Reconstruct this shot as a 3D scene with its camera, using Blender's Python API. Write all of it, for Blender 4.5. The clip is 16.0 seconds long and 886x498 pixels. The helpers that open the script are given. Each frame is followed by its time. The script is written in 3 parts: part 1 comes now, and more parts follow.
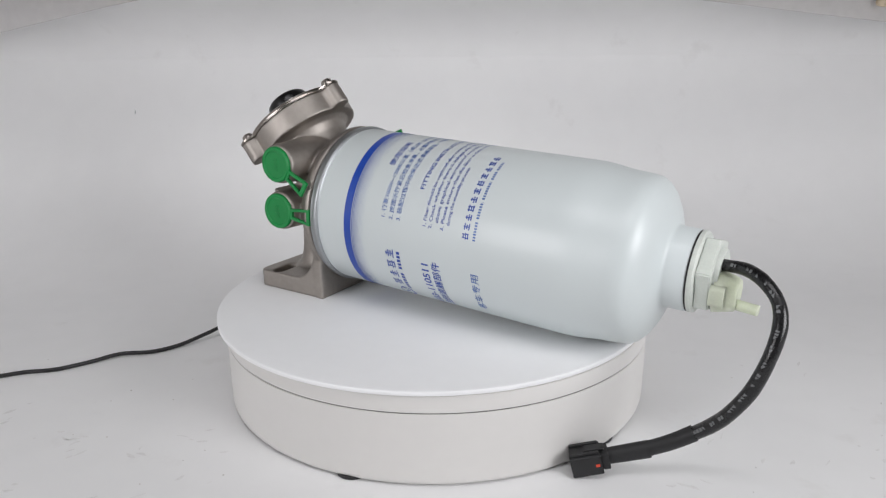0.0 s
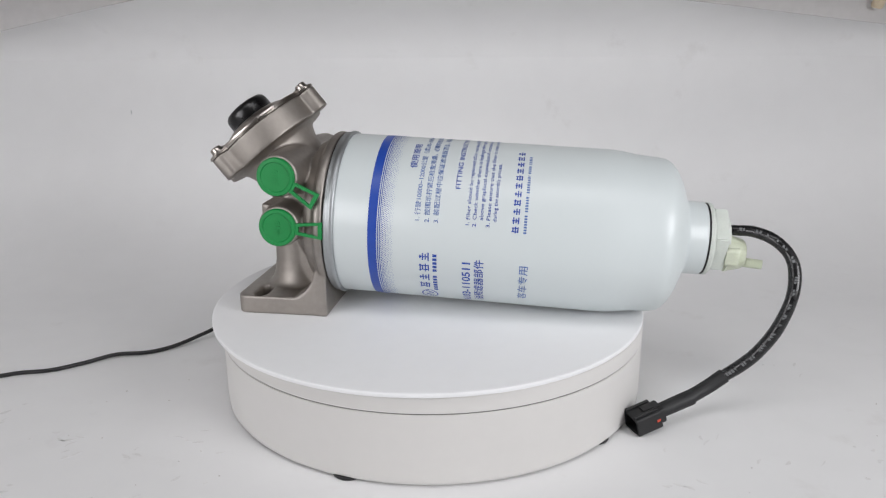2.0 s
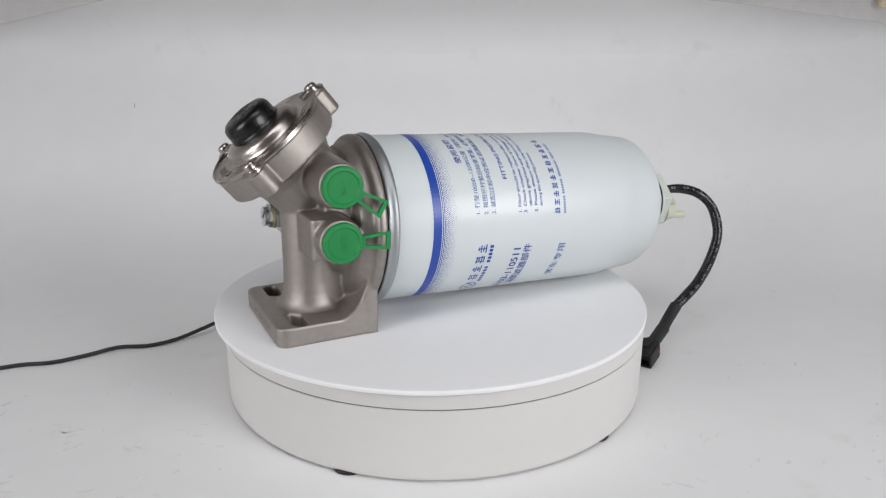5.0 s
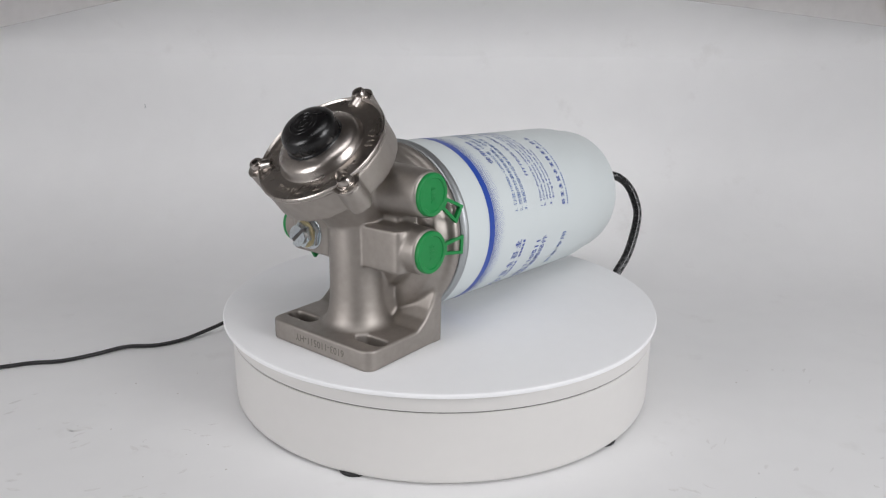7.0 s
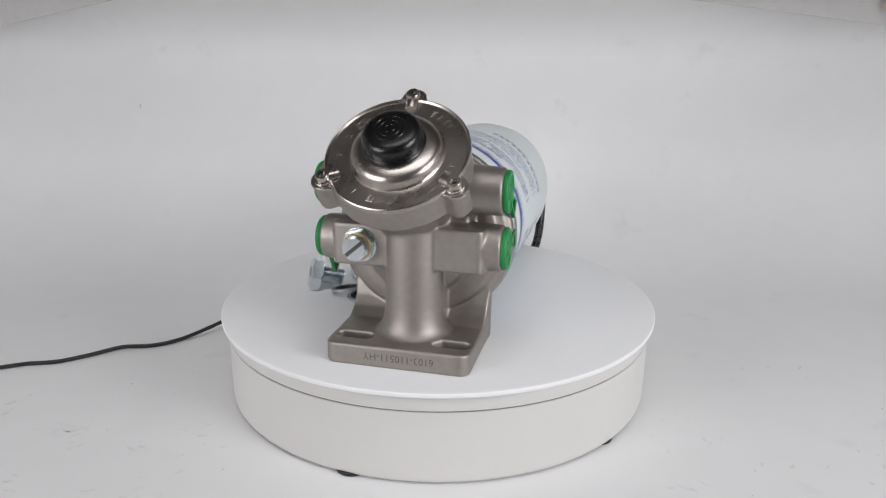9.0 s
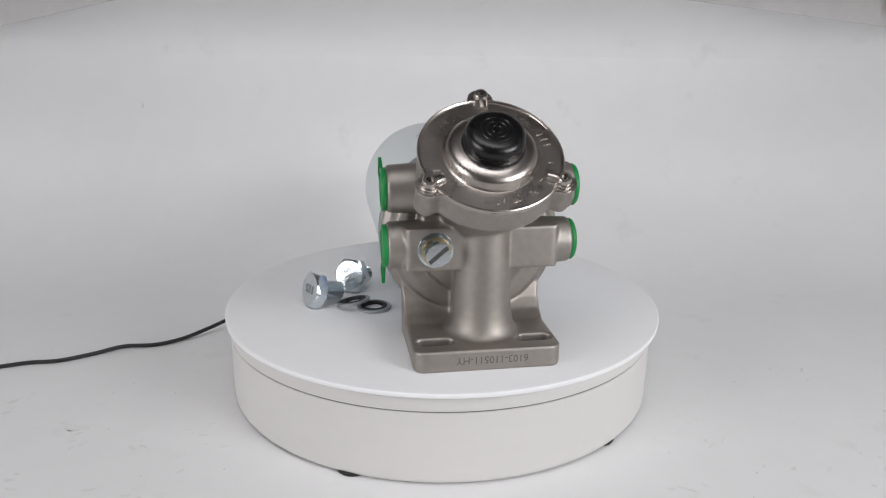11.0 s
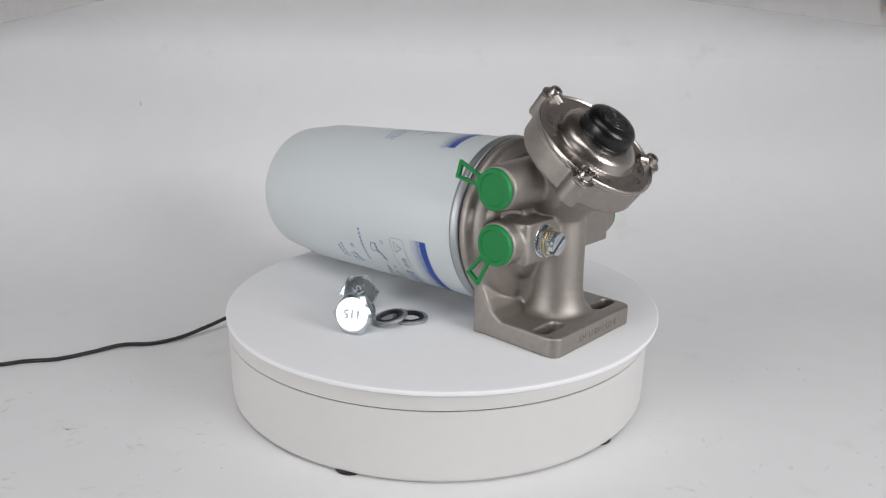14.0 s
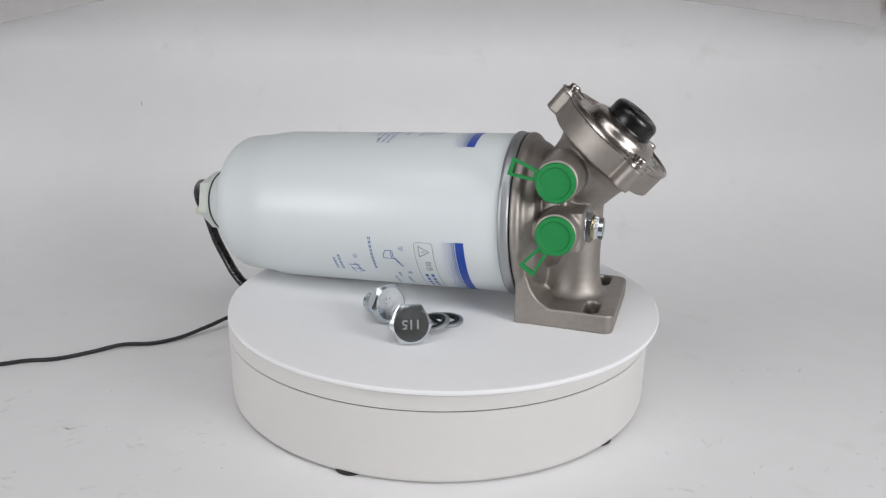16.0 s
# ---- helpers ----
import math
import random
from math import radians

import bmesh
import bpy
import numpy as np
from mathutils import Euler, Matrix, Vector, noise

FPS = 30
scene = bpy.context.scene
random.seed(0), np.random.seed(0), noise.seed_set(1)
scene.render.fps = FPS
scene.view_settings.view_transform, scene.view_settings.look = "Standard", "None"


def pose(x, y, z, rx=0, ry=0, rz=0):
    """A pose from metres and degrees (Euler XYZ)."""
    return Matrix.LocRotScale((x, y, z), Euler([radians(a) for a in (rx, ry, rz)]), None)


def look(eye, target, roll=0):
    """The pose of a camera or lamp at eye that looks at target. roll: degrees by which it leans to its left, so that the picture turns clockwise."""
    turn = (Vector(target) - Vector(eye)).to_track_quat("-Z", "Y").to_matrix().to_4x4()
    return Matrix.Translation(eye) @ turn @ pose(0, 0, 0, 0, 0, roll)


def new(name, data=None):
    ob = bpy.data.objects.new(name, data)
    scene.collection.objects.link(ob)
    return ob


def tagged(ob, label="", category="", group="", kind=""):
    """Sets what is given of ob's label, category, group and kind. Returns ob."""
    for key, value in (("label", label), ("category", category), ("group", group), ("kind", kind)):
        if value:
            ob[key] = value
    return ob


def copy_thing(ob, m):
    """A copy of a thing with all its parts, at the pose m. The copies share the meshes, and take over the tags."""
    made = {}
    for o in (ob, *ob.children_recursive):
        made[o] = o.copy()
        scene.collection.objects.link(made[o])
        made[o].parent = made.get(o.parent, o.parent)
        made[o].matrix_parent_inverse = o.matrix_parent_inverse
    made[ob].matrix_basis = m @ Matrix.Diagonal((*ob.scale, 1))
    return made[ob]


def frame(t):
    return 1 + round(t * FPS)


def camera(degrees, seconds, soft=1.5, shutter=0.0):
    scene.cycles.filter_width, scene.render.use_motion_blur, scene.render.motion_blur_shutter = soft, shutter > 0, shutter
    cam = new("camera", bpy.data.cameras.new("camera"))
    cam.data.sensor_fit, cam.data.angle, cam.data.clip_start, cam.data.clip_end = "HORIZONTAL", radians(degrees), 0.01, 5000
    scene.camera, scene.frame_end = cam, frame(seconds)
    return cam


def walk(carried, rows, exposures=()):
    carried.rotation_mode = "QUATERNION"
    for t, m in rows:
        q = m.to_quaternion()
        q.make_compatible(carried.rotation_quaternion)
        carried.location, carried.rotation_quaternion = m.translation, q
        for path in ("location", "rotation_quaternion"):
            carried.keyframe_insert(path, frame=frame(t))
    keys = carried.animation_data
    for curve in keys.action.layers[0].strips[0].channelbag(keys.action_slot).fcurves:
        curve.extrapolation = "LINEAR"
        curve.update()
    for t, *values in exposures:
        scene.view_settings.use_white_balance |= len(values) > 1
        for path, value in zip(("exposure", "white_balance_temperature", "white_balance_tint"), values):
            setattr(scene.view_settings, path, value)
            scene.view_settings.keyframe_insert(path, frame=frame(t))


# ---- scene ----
cam = camera(62.48, 16.0, soft=1.25)
EYE = Vector((0.0, -0.4969, 0.1814))
TILT = 16.589


def shot(pan, nod, lean):
    """The camera at its stand, turned by pan to its right, nod downwards and lean about its axis, in degrees."""
    p, a, r = radians(pan), radians(TILT + nod), radians(lean)
    ahead = Vector((math.sin(p) * math.cos(a), math.cos(p) * math.cos(a), -math.sin(a)))
    right = Vector((math.cos(p), -math.sin(p), 0))
    up = right.cross(ahead)
    x, y = right * math.cos(r) + up * math.sin(r), up * math.cos(r) - right * math.sin(r)
    return Matrix.LocRotScale(EYE, Matrix((x, y, -ahead)).transposed(), None)


walk(cam, [(t, shot(p, n, r)) for t, p, n, r in (
    (0.0, 0.54, -0.12, -0.46), (0.5, 0.73, -0.12, -0.54), (1.0, 0.76, -0.41, -0.6), (1.5, 0.86, -0.55, -0.66), (2.0, 0.82, -0.17, -0.33),
    (2.5, 0.75, 0.13, -0.2), (3.0, 0.79, 0.28, 0.04), (3.5, 0.77, 0.3, 0.14), (4.0, 0.8, 0.21, 0.08), (5.2, 0.62, 0.13, 0.17),
    (6.3, 0.42, 0.05, 0.27), (6.5, 0.36, 0.03, 0.31), (7.0, 0.03, -0.06, 0.47), (7.5, 0.05, 0.08, 0.51), (8.0, 0.16, 0.1, 0.46), (8.5, 0.25, 0.05, 0.4),
    (9.0, 0.33, 0.01, 0.37), (10.2, 0.26, -0.02, 0.44), (11.5, 0.16, -0.02, 0.53), (12.0, 0.3, 0.16, 0.54), (12.5, 0.35, 0.19, 0.59),
    (13.0, 0.37, -0.02, 0.59), (13.5, 0.41, -0.18, 0.58), (14.0, 0.34, 0.05, 0.66), (14.5, 0.33, 0.28, 0.65), (15.0, 0.33, 0.31, 0.71),
    (15.5, 0.33, 0.32, 0.72), (16.0, 0.3, 0.02, 0.76))])

# ---- light: two softboxes, an added long fill lamp over the camera, a dim room behind ----
world = bpy.data.worlds.new("room")
world.use_nodes = True
world.node_tree.nodes["Background"].inputs[0].default_value = (0.75, 0.68, 0.62, 1)
world.node_tree.nodes["Background"].inputs[1].default_value = 0.07
scene.world = world


def area_lamp(name, eye, target, wide, high, power, colour, spread=180):
    data = bpy.data.lights.new(name, "AREA")
    data.shape, data.size, data.size_y, data.energy, data.color = "RECTANGLE", wide, high, power, colour
    data.spread = radians(spread)
    ob = new(name, data)
    ob.matrix_world = look(eye, target)
    return ob


area_lamp("left_softbox", (-0.74, -0.62, 0.29), (0.12, 0.18, 0.17), 0.5, 0.44, 1.87, (0.985, 0.975, 1.0), 115)
area_lamp("right_softbox", (0.74, -0.64, 0.37), (-0.04, 0.12, 0.10), 0.5, 0.44, 2.76, (0.975, 0.973, 1.0), 115)
# added fill from above, brightens the disc and the floor
area_lamp("top_fill_lamp", (0.0, -0.46, 0.86), (0, -0.04, 0), 0.8, 0.30, 1.6, (0.98, 0.975, 1.0), 140)
scene.view_settings.exposure = 0.0


# ---- materials ----
def material(name, colour, rough=0.5, metal=0.0, vary=0.06, scale=60.0, bump=0.0, bump_scale=900.0, coat=0.0, dark=None,
             dark_scale=8.0, dark_from=0.62, rough_vary=0.08, sub=0.0):
    """A surface with grain, a broader mottle and, with dark, stains of that colour."""
    m = bpy.data.materials.new(name)
    m.use_nodes = True
    n, link = m.node_tree.nodes, m.node_tree.links.new
    b = n["Principled BSDF"]
    b.inputs["Metallic"].default_value = metal
    b.inputs["Coat Weight"].default_value = coat
    b.inputs["Coat Roughness"].default_value = 0.12
    if sub:
        b.inputs["Subsurface Weight"].default_value = sub
        b.inputs["Subsurface Radius"].default_value = (0.008, 0.008, 0.008)
        b.inputs["Subsurface Scale"].default_value = 1.0
    at = n.new("ShaderNodeTexCoord")
    fine, broad = n.new("ShaderNodeTexNoise"), n.new("ShaderNodeTexNoise")
    for k, s in ((fine, scale * 9), (broad, scale)):
        k.inputs["Scale"].default_value, k.inputs["Detail"].default_value = s, 4
        link(at.outputs["Object"], k.inputs["Vector"])
    both = n.new("ShaderNodeMath")
    both.operation = "ADD"
    link(fine.outputs["Fac"], both.inputs[0])
    link(broad.outputs["Fac"], both.inputs[1])
    ramp = n.new("ShaderNodeMapRange")
    ramp.inputs["From Min"].default_value, ramp.inputs["From Max"].default_value = 0.7, 1.3
    link(both.outputs[0], ramp.inputs["Value"])
    mix = n.new("ShaderNodeMix")
    mix.data_type = "RGBA"
    mix.inputs["A"].default_value = (*(c * (1 - vary) for c in colour), 1)
    mix.inputs["B"].default_value = (*(min(1, c * (1 + vary)) for c in colour), 1)
    link(ramp.outputs[0], mix.inputs["Factor"])
    out = mix.outputs["Result"]
    if dark:
        spot = n.new("ShaderNodeTexNoise")
        spot.inputs["Scale"].default_value, spot.inputs["Detail"].default_value = dark_scale, 8
        spot.inputs["Roughness"].default_value = 0.65
        link(at.outputs["Object"], spot.inputs["Vector"])
        cut = n.new("ShaderNodeMapRange")
        cut.inputs["From Min"].default_value, cut.inputs["From Max"].default_value = dark_from, dark_from + 0.12
        link(spot.outputs["Fac"], cut.inputs["Value"])
        stain = n.new("ShaderNodeMix")
        stain.data_type = "RGBA"
        stain.inputs["B"].default_value = (*dark, 1)
        link(cut.outputs[0], stain.inputs["Factor"])
        link(out, stain.inputs["A"])
        out = stain.outputs["Result"]
    link(out, b.inputs["Base Color"])
    rr = n.new("ShaderNodeMapRange")
    rr.inputs["To Min"].default_value, rr.inputs["To Max"].default_value = max(0.02, rough - rough_vary), rough + rough_vary
    link(broad.outputs["Fac"], rr.inputs["Value"])
    link(rr.outputs[0], b.inputs["Roughness"])
    if bump:
        grit, relief = n.new("ShaderNodeTexNoise"), n.new("ShaderNodeBump")
        grit.inputs["Scale"].default_value, grit.inputs["Detail"].default_value = bump_scale, 3
        link(at.outputs["Object"], grit.inputs["Vector"])
        relief.inputs["Strength"].default_value, relief.inputs["Distance"].default_value = bump, 0.0004
        link(grit.outputs["Fac"], relief.inputs["Height"])
        link(relief.outputs[0], b.inputs["Normal"])
    return m


PAPER = material("backdrop_sheet", (0.80, 0.80, 0.80), 0.7, vary=0.015, scale=4, bump=0.15, bump_scale=30,
                 dark=(0.745, 0.74, 0.735), dark_scale=16, dark_from=0.61)
TENT = material("tent_cloth", (0.70, 0.68, 0.665), 0.8, vary=0.03, scale=12, bump=0.2, bump_scale=300)
ROOM = material("unseen_ceiling", (0.16, 0.138, 0.125), 0.8, vary=0.05, scale=6)
# tent cloth again, darkened in colour for the dim upper corners
FOLD = material("shaded_fold_cloth", (0.56, 0.545, 0.54), 0.8, vary=0.04, scale=14, bump=0.2, bump_scale=300)
WOOD = material("unseen_dark_table", (0.10, 0.075, 0.06), 0.5, vary=0.2, scale=8)
SHELL = material("turntable_plastic", (0.668, 0.655, 0.638), 0.42, vary=0.012, scale=14, bump=0.04, bump_scale=1500, dark=(0.67, 0.645, 0.61),
                 dark_scale=12, dark_from=0.7)
ACRYLIC = material("white_acrylic", (0.845, 0.85, 0.86), 0.52, vary=0.01, scale=10, rough_vary=0.05, sub=0.12)
ACRYLIC.node_tree.nodes["Principled BSDF"].inputs["Specular IOR Level"].default_value = 0.15
RUBBER = material("black_rubber", (0.012, 0.012, 0.013), 0.55, vary=0.2, scale=200)
# dark colour that stands in for the shade in narrow gaps
GAP = material("painted_gap_shade", (0.10, 0.095, 0.09), 0.7, vary=0.1)
CORD = material("black_cord", (0.014, 0.014, 0.015), 0.42, vary=0.2, scale=150)
CAST = material("cast_aluminium", (0.375, 0.345, 0.317), 0.53, metal=1.0, vary=0.075, scale=28, bump=0.10, bump_scale=2200, rough_vary=0.06)
STEEL = material("bright_steel", (0.455, 0.417, 0.385), 0.29, metal=1.0, vary=0.08, scale=50, bump=0.015, bump_scale=700)
ZINC = material("zinc_plate", (0.66, 0.71, 0.74), 0.22, metal=1.0, vary=0.14, scale=60, bump=0.05, bump_scale=900)
BRASS = material("yellow_zinc", (0.55, 0.47, 0.28), 0.3, metal=1.0, vary=0.1, scale=80)
RING = material("crimped_ring", (0.42, 0.44, 0.45), 0.5, metal=1.0, vary=0.05, scale=60)
PAINT = material("white_can_paint", (0.635, 0.685, 0.69), 0.38, vary=0.004, scale=9, coat=0.12, rough_vary=0.012)
BLUE = material("blue_print", (0.016, 0.062, 0.36), 0.35, vary=0.08, scale=150)
PALE = material("pale_blue_print", (0.07, 0.15, 0.42), 0.4, vary=0.08, scale=150)
GREEN = material("green_plastic", (0.003, 0.225, 0.050), 0.48, vary=0.06, scale=70, bump=0.05, bump_scale=1500)
KNOB = material("black_knob", (0.0038, 0.0038, 0.0042), 0.29, vary=0.2, scale=150, bump=0.05, bump_scale=900)
NYLON = material("milky_nylon", (0.63, 0.67, 0.62), 0.42, vary=0.05, scale=90, sub=0.35)
VALVE = material("yellowed_nylon", (0.64, 0.69, 0.53), 0.4, vary=0.05, scale=90, sub=0.5)
SLEEVE = material("black_sleeve", (0.010, 0.010, 0.011), 0.27, vary=0.2, scale=220, bump=0.15, bump_scale=260)
INK = material("grey_print", (0.33, 0.34, 0.35), 0.5, vary=0.2, scale=400)
FADED = material("faded_print", (0.16, 0.165, 0.17), 0.5, vary=0.2, scale=400)
DUST = material("grey_dust", (0.56, 0.54, 0.52), 0.8, vary=0.3, scale=30)
SCUFF = material("grey_scuff", (0.735, 0.73, 0.725), 0.8, vary=0.08, scale=90)
ETCH = material("etched_mark", (0.16, 0.145, 0.13), 0.6, metal=0.6, vary=0.15, scale=300)
RED = material("red_latch", (0.55, 0.05, 0.02), 0.4)
BEIGE = material("beige_wood", (0.60, 0.50, 0.36), 0.6, vary=0.1, scale=40)


# ---- mesh tools ----
def part(name, bm, mat, parent=None, label="", smooth=True, angle=40):
    """Links a bmesh as one mesh object under a thing or a part."""
    bmesh.ops.recalc_face_normals(bm, faces=bm.faces)
    data = bpy.data.meshes.new(name)
    bm.to_mesh(data)
    bm.free()
    data.materials.append(mat)
    if smooth:
        for f in data.polygons:
            f.use_smooth = True
        data.set_sharp_from_angle(angle=radians(angle))
    ob = new(name, data)
    ob.parent = parent
    if label:
        ob["label"] = label
    return ob


def thing(name, m, label, category, group=""):
    ob = new(name)
    ob.empty_display_size = 0.02
    ob.matrix_world = m
    return tagged(ob, label, category, group)


def lathe(bm, prof, m, n=48):
    """Turns (along, radius) pairs round the z axis of m; a radius of 0 closes the end."""
    rings = []
    for a, r in prof:
        if r <= 1e-7:
            rings.append([bm.verts.new(m @ Vector((0, 0, a)))])
        else:
            rings.append([bm.verts.new(m @ Vector((r * math.cos(k * math.tau / n), r * math.sin(k * math.tau / n), a))) for k in range(n)])
    for p, q in zip(rings, rings[1:]):
        for k in range(n):
            j = (k + 1) % n
            if len(p) == 1 and len(q) == 1:
                continue
            if len(p) == 1:
                bm.faces.new((p[0], q[j], q[k]))
            elif len(q) == 1:
                bm.faces.new((p[k], p[j], q[0]))
            else:
                bm.faces.new((p[k], p[j], q[j], q[k]))


def rounded(a0, a1, r, e, k=4, r0=None):
    """A cylinder's profile with rounded rims of radius e."""
    r0 = r if r0 is None else r0
    low = [(a0 + e - e * math.cos(i / k * math.pi / 2), r0 - e + e * math.sin(i / k * math.pi / 2)) for i in range(k + 1)]
    top = [(a1 - e + e * math.sin(i / k * math.pi / 2), r - e + e * math.cos(i / k * math.pi / 2)) for i in range(k + 1)]
    return [(a0, 0), *low, *top, (a1, 0)]


def slab(bm, outline, z0, z1, m=Matrix(), holes=(), bevel=0.0):
    """Fills a flat outline, leaving holes open, and raises it from z0 to z1."""
    tmp = bmesh.new()
    for loop in (outline, *holes):
        vs = [tmp.verts.new((x, y, z0)) for x, y in loop]
        for i in range(len(vs)):
            tmp.edges.new((vs[i], vs[(i + 1) % len(vs)]))
    if holes:
        bmesh.ops.triangle_fill(tmp, use_beauty=True, use_dissolve=False, edges=tmp.edges)
    else:
        tmp.faces.new(tmp.verts)
    got = bmesh.ops.extrude_face_region(tmp, geom=tmp.faces[:])
    bmesh.ops.translate(tmp, vec=(0, 0, z1 - z0), verts=[v for v in got["geom"] if isinstance(v, bmesh.types.BMVert)])
    bmesh.ops.recalc_face_normals(tmp, faces=tmp.faces)
    if bevel:
        sharp = [e for e in tmp.edges if len(e.link_faces) == 2 and e.calc_face_angle(0) > 0.9]
        bmesh.ops.bevel(tmp, geom=sharp, offset=bevel, segments=2, affect="EDGES")
    put(bm, tmp, m)


def put(bm, tmp, m=Matrix()):
    """Adds a bmesh, moved by m, to another."""
    made = {v: bm.verts.new(m @ v.co) for v in tmp.verts}
    for f in tmp.faces:
        bm.faces.new([made[v] for v in f.verts])
    tmp.free()


def oblong(x, y, rx, ry, n=8):
    """A slot's outline: a rectangle with round ends along y."""
    return [(x + rx * math.cos(a), y + s * (ry - rx) + rx * math.sin(a))
            for s, a0 in ((1, 0), (-1, math.pi)) for a in (a0 + i * math.pi / n for i in range(n + 1))]


def box_outline(x0, x1, y0, y1, r, n=5):
    return [(cx + r * math.cos(a), cy + r * math.sin(a)) for cx, cy, a0 in
            ((x1 - r, y1 - r, 0), (x0 + r, y1 - r, 1), (x0 + r, y0 + r, 2), (x1 - r, y0 + r, 3))
            for a in ((a0 + i / n) * math.pi / 2 for i in range(n + 1))]


def ngon(r, n, turn=0.0):
    return [(r * math.cos(turn + i * math.tau / n), r * math.sin(turn + i * math.tau / n)) for i in range(n)]


def tube(bm, pts, r, n=12, steps=6):
    """A round cord through the points, smoothed between them; r is a number or one for each point."""
    pts = [Vector(p) for p in pts]
    rad = r if isinstance(r, (list, tuple)) else [r] * len(pts)
    line, rr = [], []
    for i in range(len(pts) - 1):
        a, b, c, d = pts[max(i - 1, 0)], pts[i], pts[i + 1], pts[min(i + 2, len(pts) - 1)]
        for s in range(steps):
            u = s / steps
            line.append(0.5 * (2 * b + (c - a) * u + (2 * a - 5 * b + 4 * c - d) * u * u + (3 * b - a - 3 * c + d) * u ** 3))
            rr.append(rad[i] * (1 - u) + rad[i + 1] * u)
    line.append(pts[-1])
    rr.append(rad[-1])
    rings, side = [], None
    for i, p in enumerate(line):
        way = (line[min(i + 1, len(line) - 1)] - line[max(i - 1, 0)]).normalized()
        side = way.orthogonal().normalized() if side is None else (side - way * side.dot(way)).normalized()
        other = way.cross(side)
        rings.append([bm.verts.new(p + rr[i] * (side * math.cos(k * math.tau / n) + other * math.sin(k * math.tau / n))) for k in range(n)])
    for p, q in zip(rings, rings[1:]):
        for k in range(n):
            bm.faces.new((p[k], p[(k + 1) % n], q[(k + 1) % n], q[k]))
    bm.faces.new(rings[0][::-1])
    bm.faces.new(rings[-1])


def along(point, way, up=(0, 0, 1)):
    """A frame at point whose z axis runs along way."""
    z = Vector(way).normalized()
    x = Vector(up).cross(z)
    x = x.normalized() if x.length > 1e-6 else z.orthogonal().normalized()
    return Matrix.LocRotScale(Vector(point), Matrix((x, z.cross(x), z)).transposed(), None)


def letters(body, size, align="LEFT", weight=0.005):
    """The flat mesh of a line of writing in the built-in font: its points and faces."""
    curve = bpy.data.curves.new("line", "FONT")
    curve.body, curve.size, curve.align_x, curve.resolution_u, curve.offset = body, size, align, 3, size * weight
    ob = new("line", curve)
    data = bpy.data.meshes.new_from_object(ob.evaluated_get(bpy.context.evaluated_depsgraph_get()))
    pts, faces = [v.co.copy() for v in data.vertices], [tuple(p.vertices) for p in data.polygons]
    bpy.data.objects.remove(ob)
    bpy.data.curves.remove(curve)
    bpy.data.meshes.remove(data)
    return pts, faces


# ---- the place: floor sweep, tent ----
def sweep(name, x0, x1, mat):
    """One white sheet: floor, round bend, back, and its top hanging forwards; the side ends bend forwards a little."""
    prof = [(-0.56, FLOOR), (-0.4, FLOOR), (-0.2, FLOOR), (0.0, FLOOR), (0.1, FLOOR)]
    prof += [(BEND + RAD * math.sin(a), FLOOR + RAD - RAD * math.cos(a)) for a in (i / 16 * math.pi / 2 for i in range(17))]
    back = BEND + RAD
    prof += [(back, 0.153)]
    prof += [(back - 0.20 + 0.20 * math.cos(a), 0.155 + 0.085 * math.sin(a)) for a in (i / 10 * math.pi / 2 for i in range(1, 11))]
    bm = bmesh.new()
    rows = []
    for i in range(49):
        x = x0 + (x1 - x0) * i / 48
        edge = max(0.0, abs(x) - 0.36)
        rows.append([bm.verts.new((x, y - (edge * edge * 1.5 if y > 0.1 else 0) + 0.0015 * math.sin(9 * x + 5 * z), z)) for y, z in prof])
    for p, q in zip(rows, rows[1:]):
        for k in range(len(prof) - 1):
            bm.faces.new((p[k], p[k + 1], q[k + 1], q[k]))
    ob = part(name, bm, mat)
    thick = ob.modifiers.new("thickness", "SOLIDIFY")
    thick.thickness, thick.offset = 0.002, 1
    return ob


FLOOR, BEND, RAD = -0.0598, 0.16, 0.22
tagged(sweep("backdrop", -0.75, 0.75, PAPER), "white paper sweep with faint scuffs, floor and back in one", "backdrop", kind="structure")


def board(name, x0, x1, y0, y1, z0, z1, mat, label, category="wall"):
    bm = bmesh.new()
    slab(bm, [(x0, y0), (x1, y0), (x1, y1), (x0, y1)], z0, z1)
    return tagged(part(name, bm, mat, smooth=False), label, category, kind="structure")


board("wall_left", -0.80, -0.78, -0.45, 0.52, -0.07, 0.80, TENT, "grey-white cloth side of the photo tent")
board("wall_right", 0.78, 0.80, -0.45, 0.52, -0.07, 0.80, TENT, "grey-white cloth side of the photo tent")
board("wall_back", -0.80, 0.80, 0.50, 0.52, -0.07, 0.80, TENT, "grey-white cloth back of the photo tent")
# out of view, added so that the metal reflects dark brown
board("table", -1.2, 1.2, -1.5, 0.6, -0.10, -0.0635, WOOD, "unseen dark brown table, added to darken the metal's reflections", "table")
# out of view too, kept dark for what the pump cover mirrors
board("ceiling", -1.6, 1.6, -1.8, 0.9, 1.50, 1.52, ROOM, "unseen grey-brown ceiling, added to dim the pump cover's reflection", "ceiling")


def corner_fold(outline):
    """A cloth fold of the tent that hangs before an upper corner of the sheet, its shade put into the colour."""
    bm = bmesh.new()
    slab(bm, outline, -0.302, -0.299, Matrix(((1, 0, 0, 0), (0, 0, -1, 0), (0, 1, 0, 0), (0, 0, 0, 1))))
    return tagged(part("tent_fold", bm, FOLD, smooth=False), "tent cloth fold in an upper corner, coloured darker for shade", "cloth fold", kind="structure")


